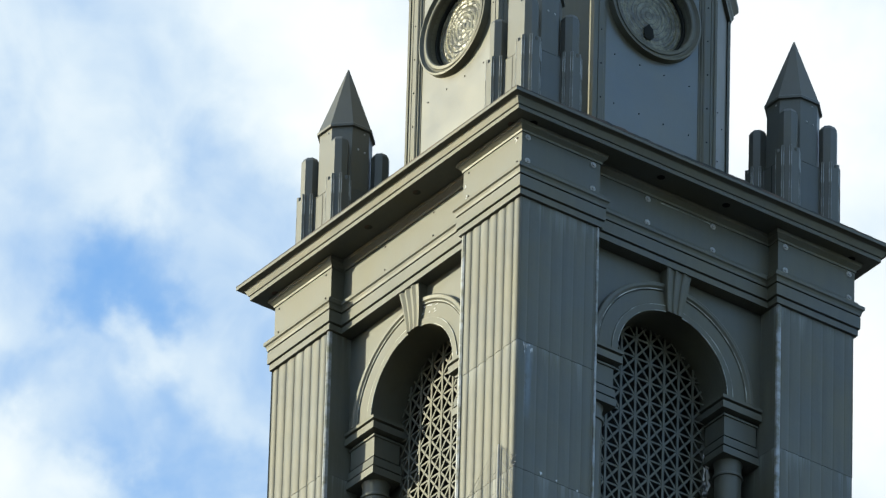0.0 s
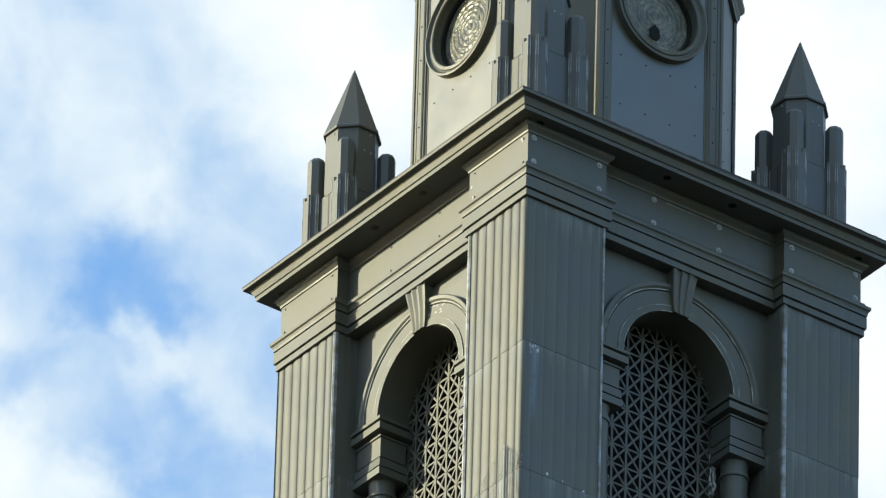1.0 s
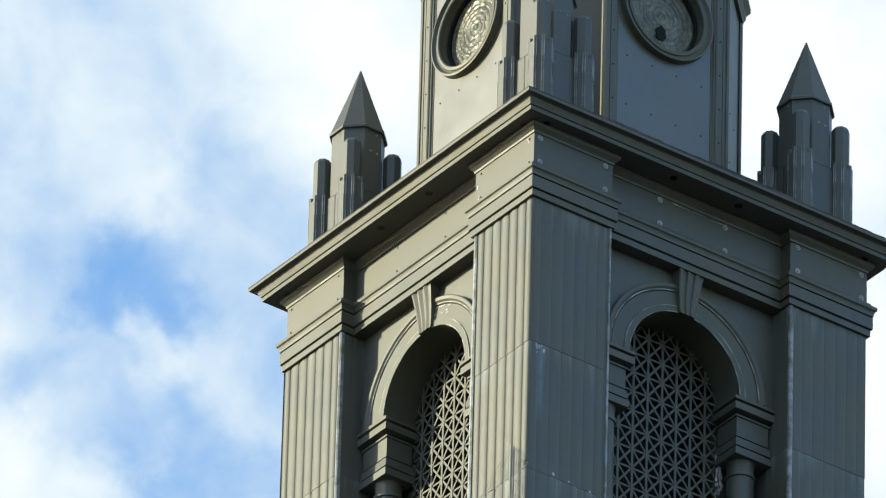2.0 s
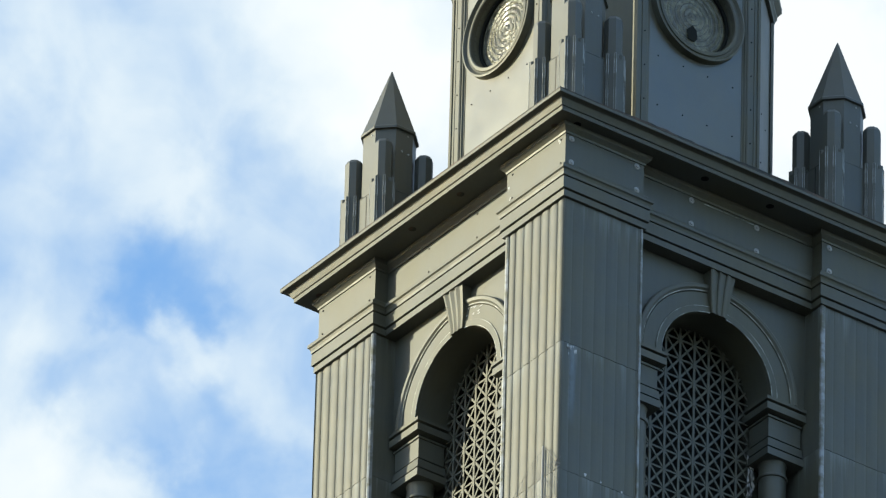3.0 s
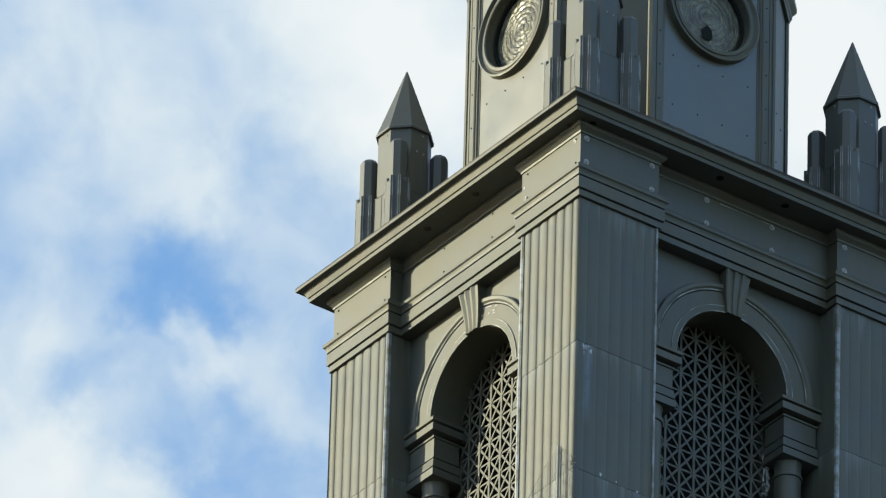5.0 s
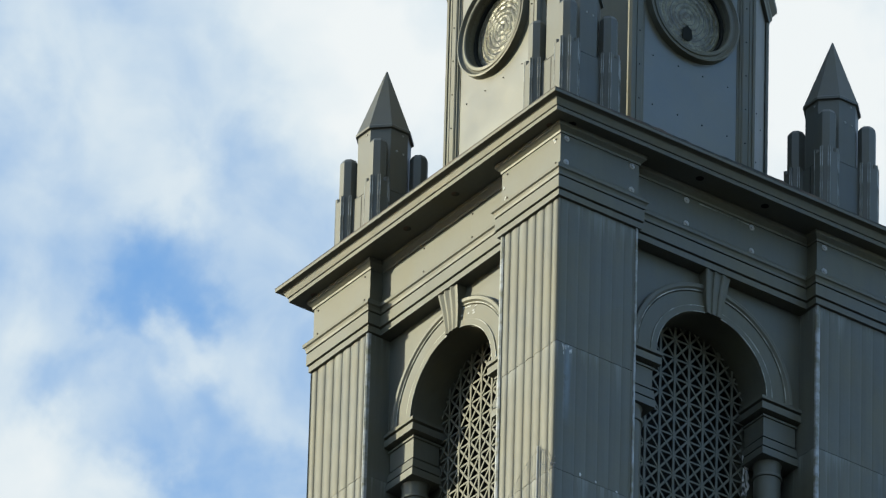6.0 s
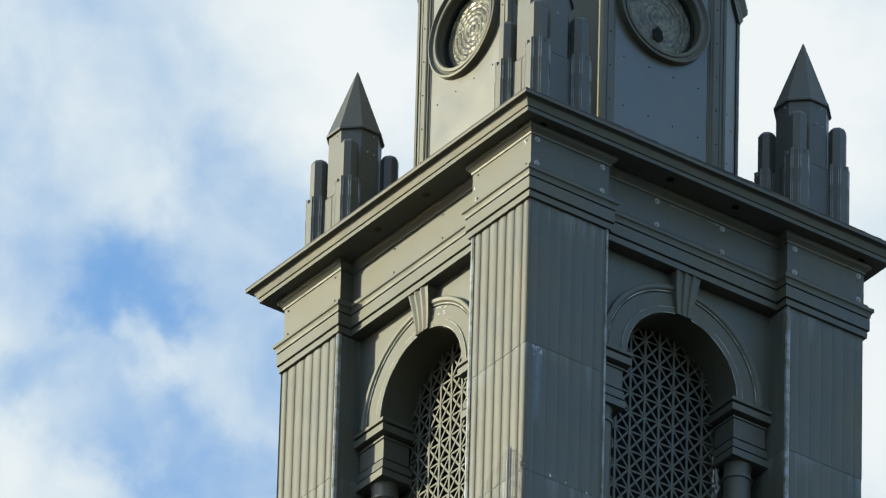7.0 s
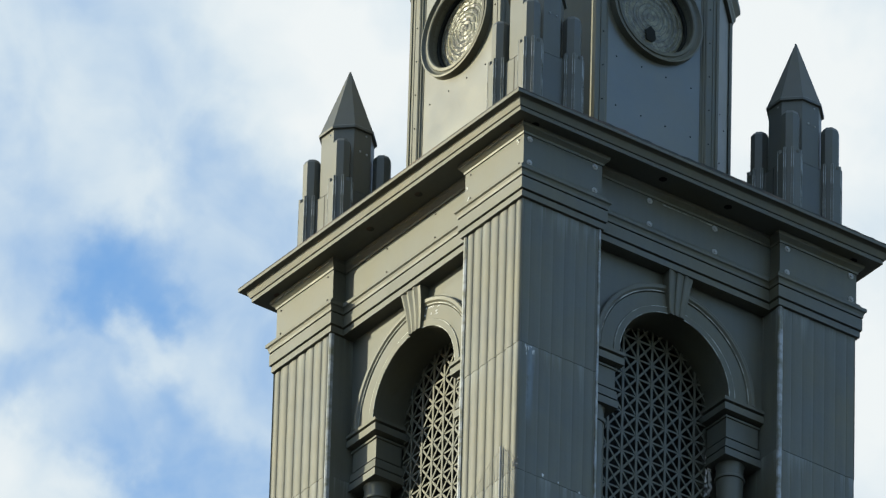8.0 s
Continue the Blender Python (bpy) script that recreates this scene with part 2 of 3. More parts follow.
def part(name, mesh, material, parent, label="", m=None):
    """One mesh object under a thing or a part; mesh may be a bmesh or mesh data shared with other pieces."""
    if isinstance(mesh, bmesh.types.BMesh):
        mesh = finish(mesh)
    if material and not mesh.materials:
        mesh.materials.append(material)
    ob = new(name, mesh)
    ob.parent = parent
    if m is not None:
        ob.matrix_basis = m
    if label:
        ob["label"] = label
    return ob


def thing(name, label, category, m=None, group="", kind=""):
    ob = new(name)
    if m is not None:
        ob.matrix_basis = m
    return tagged(ob, label, category, group, kind)


def box(bm, x0, x1, y0, y1, z0, z1, bevel=0.0):
    vs = bmesh.ops.create_cube(bm, size=1.0, matrix=Matrix.Translation(((x0 + x1) / 2, (y0 + y1) / 2, (z0 + z1) / 2))
                               @ Matrix.Diagonal((x1 - x0, y1 - y0, z1 - z0, 1)))["verts"]
    if bevel:
        es = {e for v in vs for e in v.link_edges}
        bmesh.ops.bevel(bm, geom=list(es), offset=bevel, segments=1, affect="EDGES")
    return bm


def grid_faces(bm, rings, wrap_u=True, wrap_v=False):
    vs = [[bm.verts.new(p) for p in r] for r in rings]
    nr, n = len(vs), len(vs[0])
    for i in range(nr if wrap_v else nr - 1):
        a, b = vs[i], vs[(i + 1) % nr]
        for j in range(n if wrap_u else n - 1):
            k = (j + 1) % n
            bm.faces.new((a[j], a[k], b[k], b[j]))
    return vs


def outset(path, o):
    """A closed counter-clockwise plan of any corners, moved outwards by o with mitred corners."""
    out, n = [], len(path)
    for i in range(n):
        p, a, b = Vector(path[i]), Vector(path[i - 1]), Vector(path[(i + 1) % n])
        d1, d2 = (p - a).normalized(), (b - p).normalized()
        n1, n2 = Vector((d1.y, -d1.x)), Vector((d2.y, -d2.x))
        mi = (n1 + n2) / (1 + n1.dot(n2))
        out.append(p + mi * o)
    return out


def sweep(path, profile, cap=False):
    """Sweeps a profile of (outset, z) round a closed plan."""
    bm = bmesh.new()
    rings = [[(q.x, q.y, z) for q in outset(path, o)] for o, z in profile]
    vs = grid_faces(bm, rings)
    if cap:
        bm.faces.new(vs[0])
        bm.faces.new(vs[-1])
    return bm


def lathe(profile, n=32, caps=True):
    bm = bmesh.new()
    rings = [[(r * math.cos(2 * math.pi * k / n), r * math.sin(2 * math.pi * k / n), z) for k in range(n)] for r, z in profile]
    vs = grid_faces(bm, rings)
    if caps:
        bm.faces.new(vs[0])
        bm.faces.new(vs[-1])
    return bm


def prism(plan, z0, z1):
    bm = bmesh.new()
    vs = grid_faces(bm, [[(x, y, z0) for x, y in plan], [(x, y, z1) for x, y in plan]])
    bm.faces.new(vs[0])
    bm.faces.new(vs[1])
    return bm


def octagon(r, turn=22.5):
    return [(r * math.cos(radians(turn + 45 * k)), r * math.sin(radians(turn + 45 * k))) for k in range(8)]


def rod(bm, a, b, r, n=6):
    a, b = Vector(a), Vector(b)
    q = (b - a).to_track_quat("Z", "Y").to_matrix().to_4x4()
    bmesh.ops.create_cone(bm, cap_ends=True, segments=n, radius1=r, radius2=r, depth=(b - a).length,
                          matrix=Matrix.Translation((a + b) / 2) @ q)


BASE = pose(0, 0, Z0)
TURNS = [pose(0, 0, 0, 0, 0, 90 * k) for k in range(4)]     # south, east, north, west sides

# ---------------------------------------------------------------- plan of the tower head, metres from its axis
PIL, BREAK, REC, WALL = 2.30, 1.23, 2.13, 2.00
RAD, SPRING, LATT = 0.75, -2.18, 1.62
BOTTOM = -7.2


def broken_square(p, r, b):
    s = [(-p, -p), (-b, -p), (-b, -r), (b, -r), (b, -p)]
    out = []
    for k in range(4):
        c, d = round(math.cos(k * math.pi / 2)), round(math.sin(k * math.pi / 2))
        out += [(c * x - d * y, d * x + c * y) for x, y in s]
    return out


SQUARE = [(-1, -1), (1, -1), (1, 1), (-1, 1)]


def square(h):
    return [(h * x, h * y) for x, y in SQUARE]


# ---------------------------------------------------------------- ground
bm = bmesh.new()
bmesh.ops.create_grid(bm, x_segments=8, y_segments=8, size=4500)
tagged(part("ground", bm, ground_mat, None), "dark asphalt ground running to the horizon", "ground", kind="structure")

# ---------------------------------------------------------------- bell tower
tower = thing("bell_tower", "grey painted sheet-metal classical bell tower with fluted corner pilasters", "tower", BASE)
part("lower_shaft", prism(square(2.45), -Z0, BOTTOM), shaft_paint, tower, "plain pale rendered shaft below the belfry")
PLAN = broken_square(PIL, REC, BREAK)
part("frieze", sweep(PLAN, [(0, -0.50), (0, 0.016)], cap=True), paint, tower)
part("bed_moulding", sweep(PLAN, [(-0.01, -0.10), (0.012, -0.10), (0.016, -0.075), (0.035, -0.055), (0.06, -0.03), (0.065, 0.015), (-0.01, 0.015)]),
     trim_paint, tower)
part("architrave", sweep(PLAN, [(-0.12, -0.928), (0.030, -0.928), (0.030, -0.852), (0.004, -0.850), (0.004, -0.840), (0.050, -0.837), (0.050, -0.692),
                                (0.018, -0.689), (0.018, -0.678), (0.055, -0.674), (0.058, -0.640), (0.068, -0.615), (0.085, -0.600), (0.085, -0.560),
                                (0.070, -0.556), (0.060, -0.545), (0.040, -0.525), (0.030, -0.500), (0.012, -0.497), (0.012, -0.485), (-0.02, -0.485)],
                         cap=True), trim_paint, tower)
cornice = part("cornice", sweep(square(2.5), [(-0.45, 0.018), (0.008, 0.018), (0.008, 0.068), (-0.004, 0.070), (0.022, 0.074), (0.054, 0.148), (0.080, 0.156), (0.117, 0.160),
                                              (0.120, 0.163), (0.120, 0.202), (0.100, 0.212), (0.060, 0.222), (-0.40, 0.26), (-1.30, 0.34)], cap=True), trim_paint, tower)
part("drip_edge", sweep(square(2.5), [(0.098, 0.2105), (0.1215, 0.1990), (0.1230, 0.203), (0.119, 0.2145), (0.098, 0.2165)]), soot, cornice, "thin sooty rim along the gutter")
# ragged rusty lip of the gutter along the east eaves
bm = bmesh.new()
rings = []
for i in range(91):
    y = -2.45 + 4.9 * i / 90
    h = 0.012 + 0.040 * max(0.0, 0.55 + noise.noise((y * 1.1, 3.0, 0.0))) * (1 - abs(y) / 2.9) + 0.010 * noise.noise((y * 9, 0.0, 5.0))
    rings.append([(2.598, y, 0.208), (2.606, y, 0.208), (2.600 + 0.2 * h, y, 0.212 + h), (2.594 + 0.2 * h, y, 0.212 + h)])
grid_faces(bm, rings)
part("gutter_lip", bm, soot, cornice, "ragged rusty gutter lip")
# cover strips on the joints of the cornice
bm = bmesh.new()
box(bm, -0.014, 0.014, -2.5265, -2.505, 0.074, 0.084, 0.001)
strip = finish(bm)
for k in range(4):
    for u in (-1.30, 0.25, 1.05) if k == 0 else (-1.28, 1.25):
        part("joint_cover", strip, trim_paint, cornice, "", TURNS[k] @ Matrix.Translation((u, 0, 0)))
# round vents in the soffit: flat discs with the holes' shade as colour, fainter on the south
hole, faint_hole = [finish(lathe([(0.045, -0.004), (0.0452, -0.003)], 20)) for _ in range(2)]
for k in range(4):
    for u in (-2.2, -0.45, 0.45, 2.2):
        part("soffit_vent", hole if k else faint_hole, shade_and_fitting_black if k else soot, cornice, "dark disc painted as the shade in a vent hole", TURNS[k] @ pose(u, -2.37, 0.017))


# corner piers: fluted sheets on the two outer sides, in three courses
REEDS = (0.060, 0.178, 0.331, 0.484, 0.637, 0.790, 0.943, 1.050)


def reeds(start, depth):
    """Points of a face pressed into shallow rounded reeds: (along, in)."""
    pts = []
    for a, b in zip(REEDS, REEDS[1:]):
        pts += [(start + a + (b - a) * f, depth * ((2 * f - 1) ** 2 + e)) for f, e in ((0.015, 0.25), (0.05, 0), (0.16, 0), (0.32, 0), (0.5, 0), (0.68, 0), (0.84, 0), (0.95, 0), (0.985, 0.25))]
    return pts


def pier_plan(grow, deep_a, deep_b):
    p, i = PIL + grow, BREAK
    pts = [(i, -1.3), (i, -p + 0.045), (i + 0.012, -p + 0.006), (i + 0.026, -p), (i + 0.048, -p)]
    pts += [(a, -p + d) for a, d in reeds(i, deep_a)]
    pts += [(p - 0.012, -p), (p, -p + 0.012)]
    pts += [(p - d, -a) for a, d in reversed(reeds(i, deep_b))]
    pts += [(p, -i - 0.048), (p, -i - 0.026), (p - 0.006, -i - 0.012), (p - 0.045, -i), (1.3, -i)]
    return pts


DEEP, FLAT = 0.0115, 0.0048                    # the south sheets are pressed deeper than the others
PRESSED = [(DEEP, FLAT), (FLAT, FLAT), (FLAT, FLAT), (FLAT, DEEP)]
edge_s = finish(prism([(BREAK - 0.003, -PIL + 0.020), (BREAK + 0.002, -PIL - 0.002), (BREAK + 0.012, -PIL - 0.009), (BREAK + 0.032, -PIL - 0.009), (BREAK + 0.056, -PIL + 0.001), (BREAK + 0.050, -PIL + 0.02)], BOTTOM, -0.93))
edge_e = finish(prism([(PIL - 0.02, -BREAK - 0.030), (PIL + 0.010, -BREAK - 0.031), (PIL + 0.012, -BREAK - 0.018), (PIL + 0.002, -BREAK + 0.002), (PIL - 0.035, -BREAK + 0.006)], BOTTOM, -0.93))
core = finish(prism([(1.26, -1.26), (1.26, -2.25), (2.25, -2.25), (2.25, -1.26)], BOTTOM, -0.93))
# the south-west pier is drawn out a little to the west
DRAWN = Matrix.Translation((-BREAK, 0, 0)) @ Matrix.Diagonal((1.036, 1, 1, 1)) @ Matrix.Translation((BREAK, 0, 0))
for k in range(4):
    pier = part("corner_pier", core, shade_and_fitting_black, tower, "fluted grey corner pier of lapped metal sheets", TURNS[k])
    for a, b, g in ((-2.766, -0.935, 0.0), (-4.382, -2.769, -0.003), (BOTTOM, -4.385, -0.005)):
        part("pilaster_sheet", finish(prism(pier_plan(g, *PRESSED[k]), a, b), 35), sheet_paint, pier, "", TURNS[3].inverted() @ DRAWN @ TURNS[3] if k == 3 else None)
    part("edge_strip", edge_s, worn, pier, "worn edge strip with sky and sun glint painted in")
    part("edge_strip", edge_e, worn, pier, "worn edge strip with sky and sun glint painted in")


# arched walls
def arch_wall():
    bm = bmesh.new()
    top, n = -0.93, 40
    y0, y1 = -WALL, -LATT + 0.06
    arc = [(RAD * math.cos(math.pi * k / n), SPRING + RAD * math.sin(math.pi * k / n)) for k in range(n + 1)]
    for y in (y0, y1):
        a = [bm.verts.new((x, y, z)) for x, z in arc]
        u = [bm.verts.new((x, y, top)) for x, _ in arc]
        for i in range(n):
            bm.faces.new((a[i], a[i + 1], u[i + 1], u[i]))
        for s, i in ((1, 0), (-1, n)):
            e0, e1 = bm.verts.new((s * BREAK, y, SPRING)), bm.verts.new((s * BREAK, y, top))
            bm.faces.new((a[i], u[i], e1, e0))
    rim = [(BREAK, SPRING)] + arc + [(-BREAK, SPRING)]
    f = [bm.verts.new((x, y0, z)) for x, z in rim]
    b = [bm.verts.new((x, y1, z)) for x, z in rim]
    for i in range(len(rim) - 1):
        bm.faces.new((f[i], f[i + 1], b[i + 1], b[i]))
    bmesh.ops.remove_doubles(bm, verts=bm.verts, dist=1e-4)
    return finish(bm, 30)


def archivolt():
    bm = bmesh.new()
    prof = [(0.752, 0.0), (0.752, 0.034), (0.758, 0.042), (0.826, 0.042), (0.832, 0.030), (1.000, 0.030), (1.004, 0.020), (1.012, 0.038), (1.030, 0.042),
            (1.036, 0.048), (1.050, 0.060), (1.086, 0.064), (1.098, 0.058), (1.098, 0.0)]
    n = 56
    rings = []
    for k in range(n + 1):
        a = math.pi * k / n
        rings.append([(r * math.cos(a), -WALL - o, SPRING + r * math.sin(a)) for r, o in prof])
    grid_faces(bm, rings, wrap_u=False)
    return finish(bm, 25)


def arc_bead(r, out, a0=0.0, a1=math.pi):
    bm = bmesh.new()
    n = 48
    rings = []
    for k in range(n + 1):
        a = a0 + (a1 - a0) * k / n
        rings.append([((r + 0.006 * math.cos(q)) * math.cos(a), -WALL - out - 0.006 * math.sin(q), SPRING + (r + 0.006 * math.cos(q)) * math.sin(a))
                      for q in [math.pi / 3 * j for j in range(6)]])
    grid_faces(bm, rings)
    return finish(bm)


def keystone():
    """A tapering console with three flutes, swelling towards its head."""
    bm = bmesh.new()
    cols = [(-1.0, 0.0), (-1.0, 0.92), (-0.92, 1.0), (-0.80, 0.98), (-0.52, 0.86), (-0.36, 0.84), (-0.32, 0.98), (-0.22, 1.0), (0.08, 0.88), (0.26, 0.85),
            (0.32, 0.98), (0.42, 1.0), (0.72, 0.88), (0.90, 0.86), (1.0, 0.86), (1.0, 0.0)]
    rings = []
    for s in range(9):
        f = s / 8
        half, out, z = 0.105 + 0.065 * f, 0.080 + 0.07 * f ** 1.6, -1.44 + 0.51 * f
        rings.append([(c * half, -WALL - o * out, z) for c, o in cols])
    vs = grid_faces(bm, rings, wrap_u=False)
    bm.faces.new(vs[0])
    bm.faces.new(vs[-1])
    return finish(bm)


def impost():
    plan = [(0.69, -2.05), (1.272, -2.05), (1.272, -1.56), (0.69, -1.56)]
    prof = [(-0.14, -2.895), (-0.042, -2.890), (-0.042, -2.802), (-0.085, -2.796), (-0.085, -2.782), (-0.050, -2.776), (-0.058, -2.674), (-0.095, -2.668),
            (-0.095, -2.652), (-0.072, -2.645), (-0.072, -2.405), (-0.055, -2.400), (-0.055, -2.376), (-0.095, -2.370),
            (-0.095, -2.350), (0.0, -2.342), (0.0, -2.256), (-0.045, -2.250), (-0.045, -2.230), (0.008, -2.224), (0.008, -2.184), (-0.05, -2.175)]
    bm = sweep(plan, prof, cap=True)
    for v in bm.verts:
        v.co.x = min(v.co.x, 1.228)
    return finish(bm)


bead_meshes = [arc_bead(0.757, 0.037), arc_bead(0.829, 0.037), arc_bead(1.020, 0.038)]
wall_mesh, volt_mesh, key_mesh, impost_mesh = arch_wall(), archivolt(), keystone(), impost()
column_mesh = finish(lathe([(0.135, BOTTOM), (0.152, -5.0), (0.150, -3.10), (0.150, -3.09), (0.168, -3.085), (0.172, -3.07), (0.168, -3.055), (0.150, -3.05),
                            (0.152, -2.92), (0.175, -2.868)], 36), 40)
bm = bmesh.new()
box(bm, 0.76, BREAK + 0.02, -LATT + 0.05, -LATT + 0.25, BOTTOM, SPRING)
jamb_mesh = finish(bm)
FLIP = Matrix.Diagonal((-1, 1, 1, 1))
for k in range(4):
    part("arch_wall", wall_mesh, paint, tower, "", TURNS[k])
    volt = part("archivolt", volt_mesh, trim_paint, tower, "moulded archivolt with worn bright edges", TURNS[k])
    for bead in bead_meshes:
        part("edge_bead", bead, bead_paint, volt)
    part("keystone", key_mesh, trim_paint, tower, "fluted tapering keystone", TURNS[k] @ pose(0.02 if k == 0 else 0, 0, 0))
    for s in (Matrix.Identity(4), FLIP):
        part("impost", impost_mesh, trim_paint, tower, "square moulded impost block", TURNS[k] @ s)
        part("jamb", jamb_mesh, paint, tower, "", TURNS[k] @ s)
        part("column", column_mesh, paint, tower, "round engaged column with a ring", TURNS[k] @ s @ Matrix.Translation((0.955, -1.80, 0)))
# solid block added behind the lattice, its black standing for the unlit interior
part("lining", prism(square(1.25), BOTTOM, -0.95), shade_and_fitting_black, tower, "black block painted as the unlit belfry interior")

# bolt rosettes on the frieze
dot = finish(lathe([(0.012, 0.0), (0.012, 0.006), (0.007, 0.010)], 10), 40)
rosette = finish(lathe([(0.036, 0.0), (0.036, 0.008), (0.026, 0.014), (0.018, 0.008), (0.016, 0.020), (0.004, 0.024)], 14), 40)
for k in range(4):
    for u, d in ((-2.22, PIL), (-1.33, PIL), (-0.45, REC), (0.45, REC), (1.33, PIL), (2.22, PIL)):
        for z in (-0.15, -0.455):
            if k == 1:
                part("bolt", rosette, bare, tower, "pale weathered bolt washer", TURNS[k] @ pose(u, -d, z, 90))
            else:
                part("bolt", dot, soot, tower, "", TURNS[k] @ pose(u, -d, z, 90))

# ---------------------------------------------------------------- lattice screens in the arches
PX, PZ, ZN = 0.196, 0.248, -1.853


def inside(x, z):
    return abs(x) <= RAD and (z <= SPRING or x * x + (z - SPRING) ** 2 <= RAD * RAD) and z >= BOTTOM + 0.5


def clip(x, z, dx, dz, reach=9.0):
    """The stretch of a straight line that lies within the arch."""
    step, lo, hi = 0.004, None, None
    n = int(reach / step)
    for i in range(-n, n + 1):
        s = i * step
        if inside(x + dx * s, z + dz * s):
            lo = s if lo is None else lo
            hi = s
    return lo, hi


def slat(a, b, w, t, y):
    bm = bmesh.new()
    d = (Vector(b) - Vector(a))
    L = d.length
    box(bm, 0, L, -t / 2, t / 2, -w / 2, w / 2)
    ang = math.atan2(d.y, d.x)
    bm.transform(Matrix.Translation((a[0], y, a[1])) @ Matrix.Rotation(-ang, 4, "Y"))
    return finish(bm)


slats = []
for i in range(-3, 4):
    lo, hi = clip(i * PX, SPRING, 0, 1)
    slats.append(slat((i * PX, SPRING + lo), (i * PX, SPRING + hi), 0.029, 0.012, -LATT - 0.004))
for j in range(-22, 3):
    z = ZN + j * PZ
    lo, hi = clip(0, z, 1, 0, 1.0)
    if lo is not None and hi - lo > 0.1:
        slats.append(slat((lo, z), (hi, z), 0.024, 0.012, -LATT + 0.005))
L = math.hypot(PX, PZ)
for sgn, y in ((1, -LATT - 0.001), (-1, -LATT + 0.002)):
    for j in range(-28, 8):
        z = ZN + j * PZ
        lo, hi = clip(0, z, sgn * PX / L, PZ / L, 1.8)
        if lo is not None and hi - lo > 0.1:
            slats.append(slat((sgn * PX / L * lo, z + PZ / L * lo), (sgn * PX / L * hi, z + PZ / L * hi), 0.025, 0.012, y))
for k in range(4):
    screen = thing("lattice_screen", "grey painted timber lattice screen filling an arched belfry opening", "screen", BASE @ TURNS[k], "belfry screens")
    for s in slats:
        part("slat", s, lattice_paint, screen)

# ---------------------------------------------------------------- octagonal lantern on the roof
lantern = thing("lantern", "octagonal grey sheet-metal lantern with round windows standing on the tower roof", "lantern", BASE)
AP, OUT, TOP, half, side = 1.56, 1.605, 3.70, 0.70, 0.85     # panel plane, strip plane, height, panel and side half widths
DIAG = (OUT + side) / math.sqrt(2)


def wall_panel(window):
    bm = bmesh.new()
    z0, z1, cz, r, n = 0.24, TOP, 2.80, 0.50, 48
    y0 = -AP
    if not window:
        box(bm, -0.53, 0.53, -DIAG + 0.02, -DIAG + 0.10, z0, z1)
        return finish(bm)
    ring = [(r * math.cos(2 * math.pi * k / n), cz + r * math.sin(2 * math.pi * k / n)) for k in range(n)]
    sq = []
    for x, z in ring:
        dx, dz = x, z - cz
        ts = [((half if dx > 0 else -half) / dx) if abs(dx) > 1e-6 else 1e9, ((z1 - cz if dz > 0 else z0 - cz) / dz) if abs(dz) > 1e-6 else 1e9]
        s = min(ts)
        sq.append((dx * s, cz + dz * s))
    rings = [[(x, y0, z) for x, z in sq], [(x, y0, z) for x, z in ring], [(x, y0 + 0.30, z) for x, z in ring]]
    grid_faces(bm, rings)
    for cx, cz2 in ((-half, z0), (half, z0), (half, z1), (-half, z1)):      # the four corners left over
        near = sorted(range(n), key=lambda i: abs(sq[i][0] - cx) + abs(sq[i][1] - cz2))
        a = [i for i in near if abs(sq[i][0] - cx) < 1e-6][0:1]
        b = [i for i in near if abs(sq[i][1] - cz2) < 1e-6][0:1]
        if a and b and a != b:
            bm.faces.new([bm.verts.new(p) for p in ((cx, y0, cz2), (sq[a[0]][0], y0, sq[a[0]][1]), (sq[b[0]][0], y0, sq[b[0]][1]))])
    bmesh.ops.remove_doubles(bm, verts=bm.verts, dist=1e-5)
    return finish(bm, 30)


panel_plain, panel_round = wall_panel(False), wall_panel(True)
# corner strips stand at both edges of each diagonal side, their ends closing the recess of the straight sides
strip_plan = [(0.69, -AP + 0.02), (0.69, -OUT + 0.008), (0.705, -OUT), (0.775, -OUT), (0.779, -OUT + 0.008), (0.785, -OUT + 0.008), (0.789, -OUT), (side, -OUT),
              (side, -AP + 0.10)]
post_mesh = finish(prism(strip_plan, 0.24, TOP))
bm = prism([(side - 0.022, -OUT - 0.012), (side + 0.010, -OUT - 0.016), (side + 0.032, -OUT + 0.012), (side + 0.030, -OUT + 0.040), (side - 0.01, -OUT + 0.03)], 0.24, TOP)
edge_mesh = finish(bm)
bm = prism([(0.688, -AP - 0.030), (0.670, -AP - 0.026), (0.660, -AP - 0.010), (0.645, -AP - 0.006), (0.64, -AP + 0.01), (0.69, -AP + 0.01)], 0.24, TOP - 0.10)
cove_mesh = finish(bm)
bm = bmesh.new()
box(bm, -0.70, 0.70, -AP - 0.05, -AP + 0.01, TOP - 0.14, TOP - 0.10, 0.006)
bead_mesh = finish(bm)
ring_mesh = finish(lathe([(0.50, -0.02), (0.50, 0.055), (0.512, 0.065), (0.545, 0.060), (0.552, 0.045), (0.575, 0.050), (0.600, 0.085), (0.622, 0.080), (0.632, 0.0),
                          (0.50, -0.02)], 64, False), 30)
inner_ring = finish(lathe([(0.500, -0.12), (0.470, -0.11), (0.470, -0.065), (0.482, -0.055), (0.500, -0.06), (0.500, -0.12)], 64, False), 30)
ripple = []
for i in range(46):
    r = 0.485 * (1 - i / 45) + 0.002
    ripple.append((r, 0.010 * abs(math.sin(r * 46)) + 0.02 * (1 - r / 0.46)))
glass_mesh = finish(lathe(ripple, 64), 60)
bm = prism([(-0.055, -0.09), (0.03, -0.10), (0.075, -0.05), (0.06, 0.06), (0.0, 0.11), (-0.07, 0.03)], 0.0, 0.006)
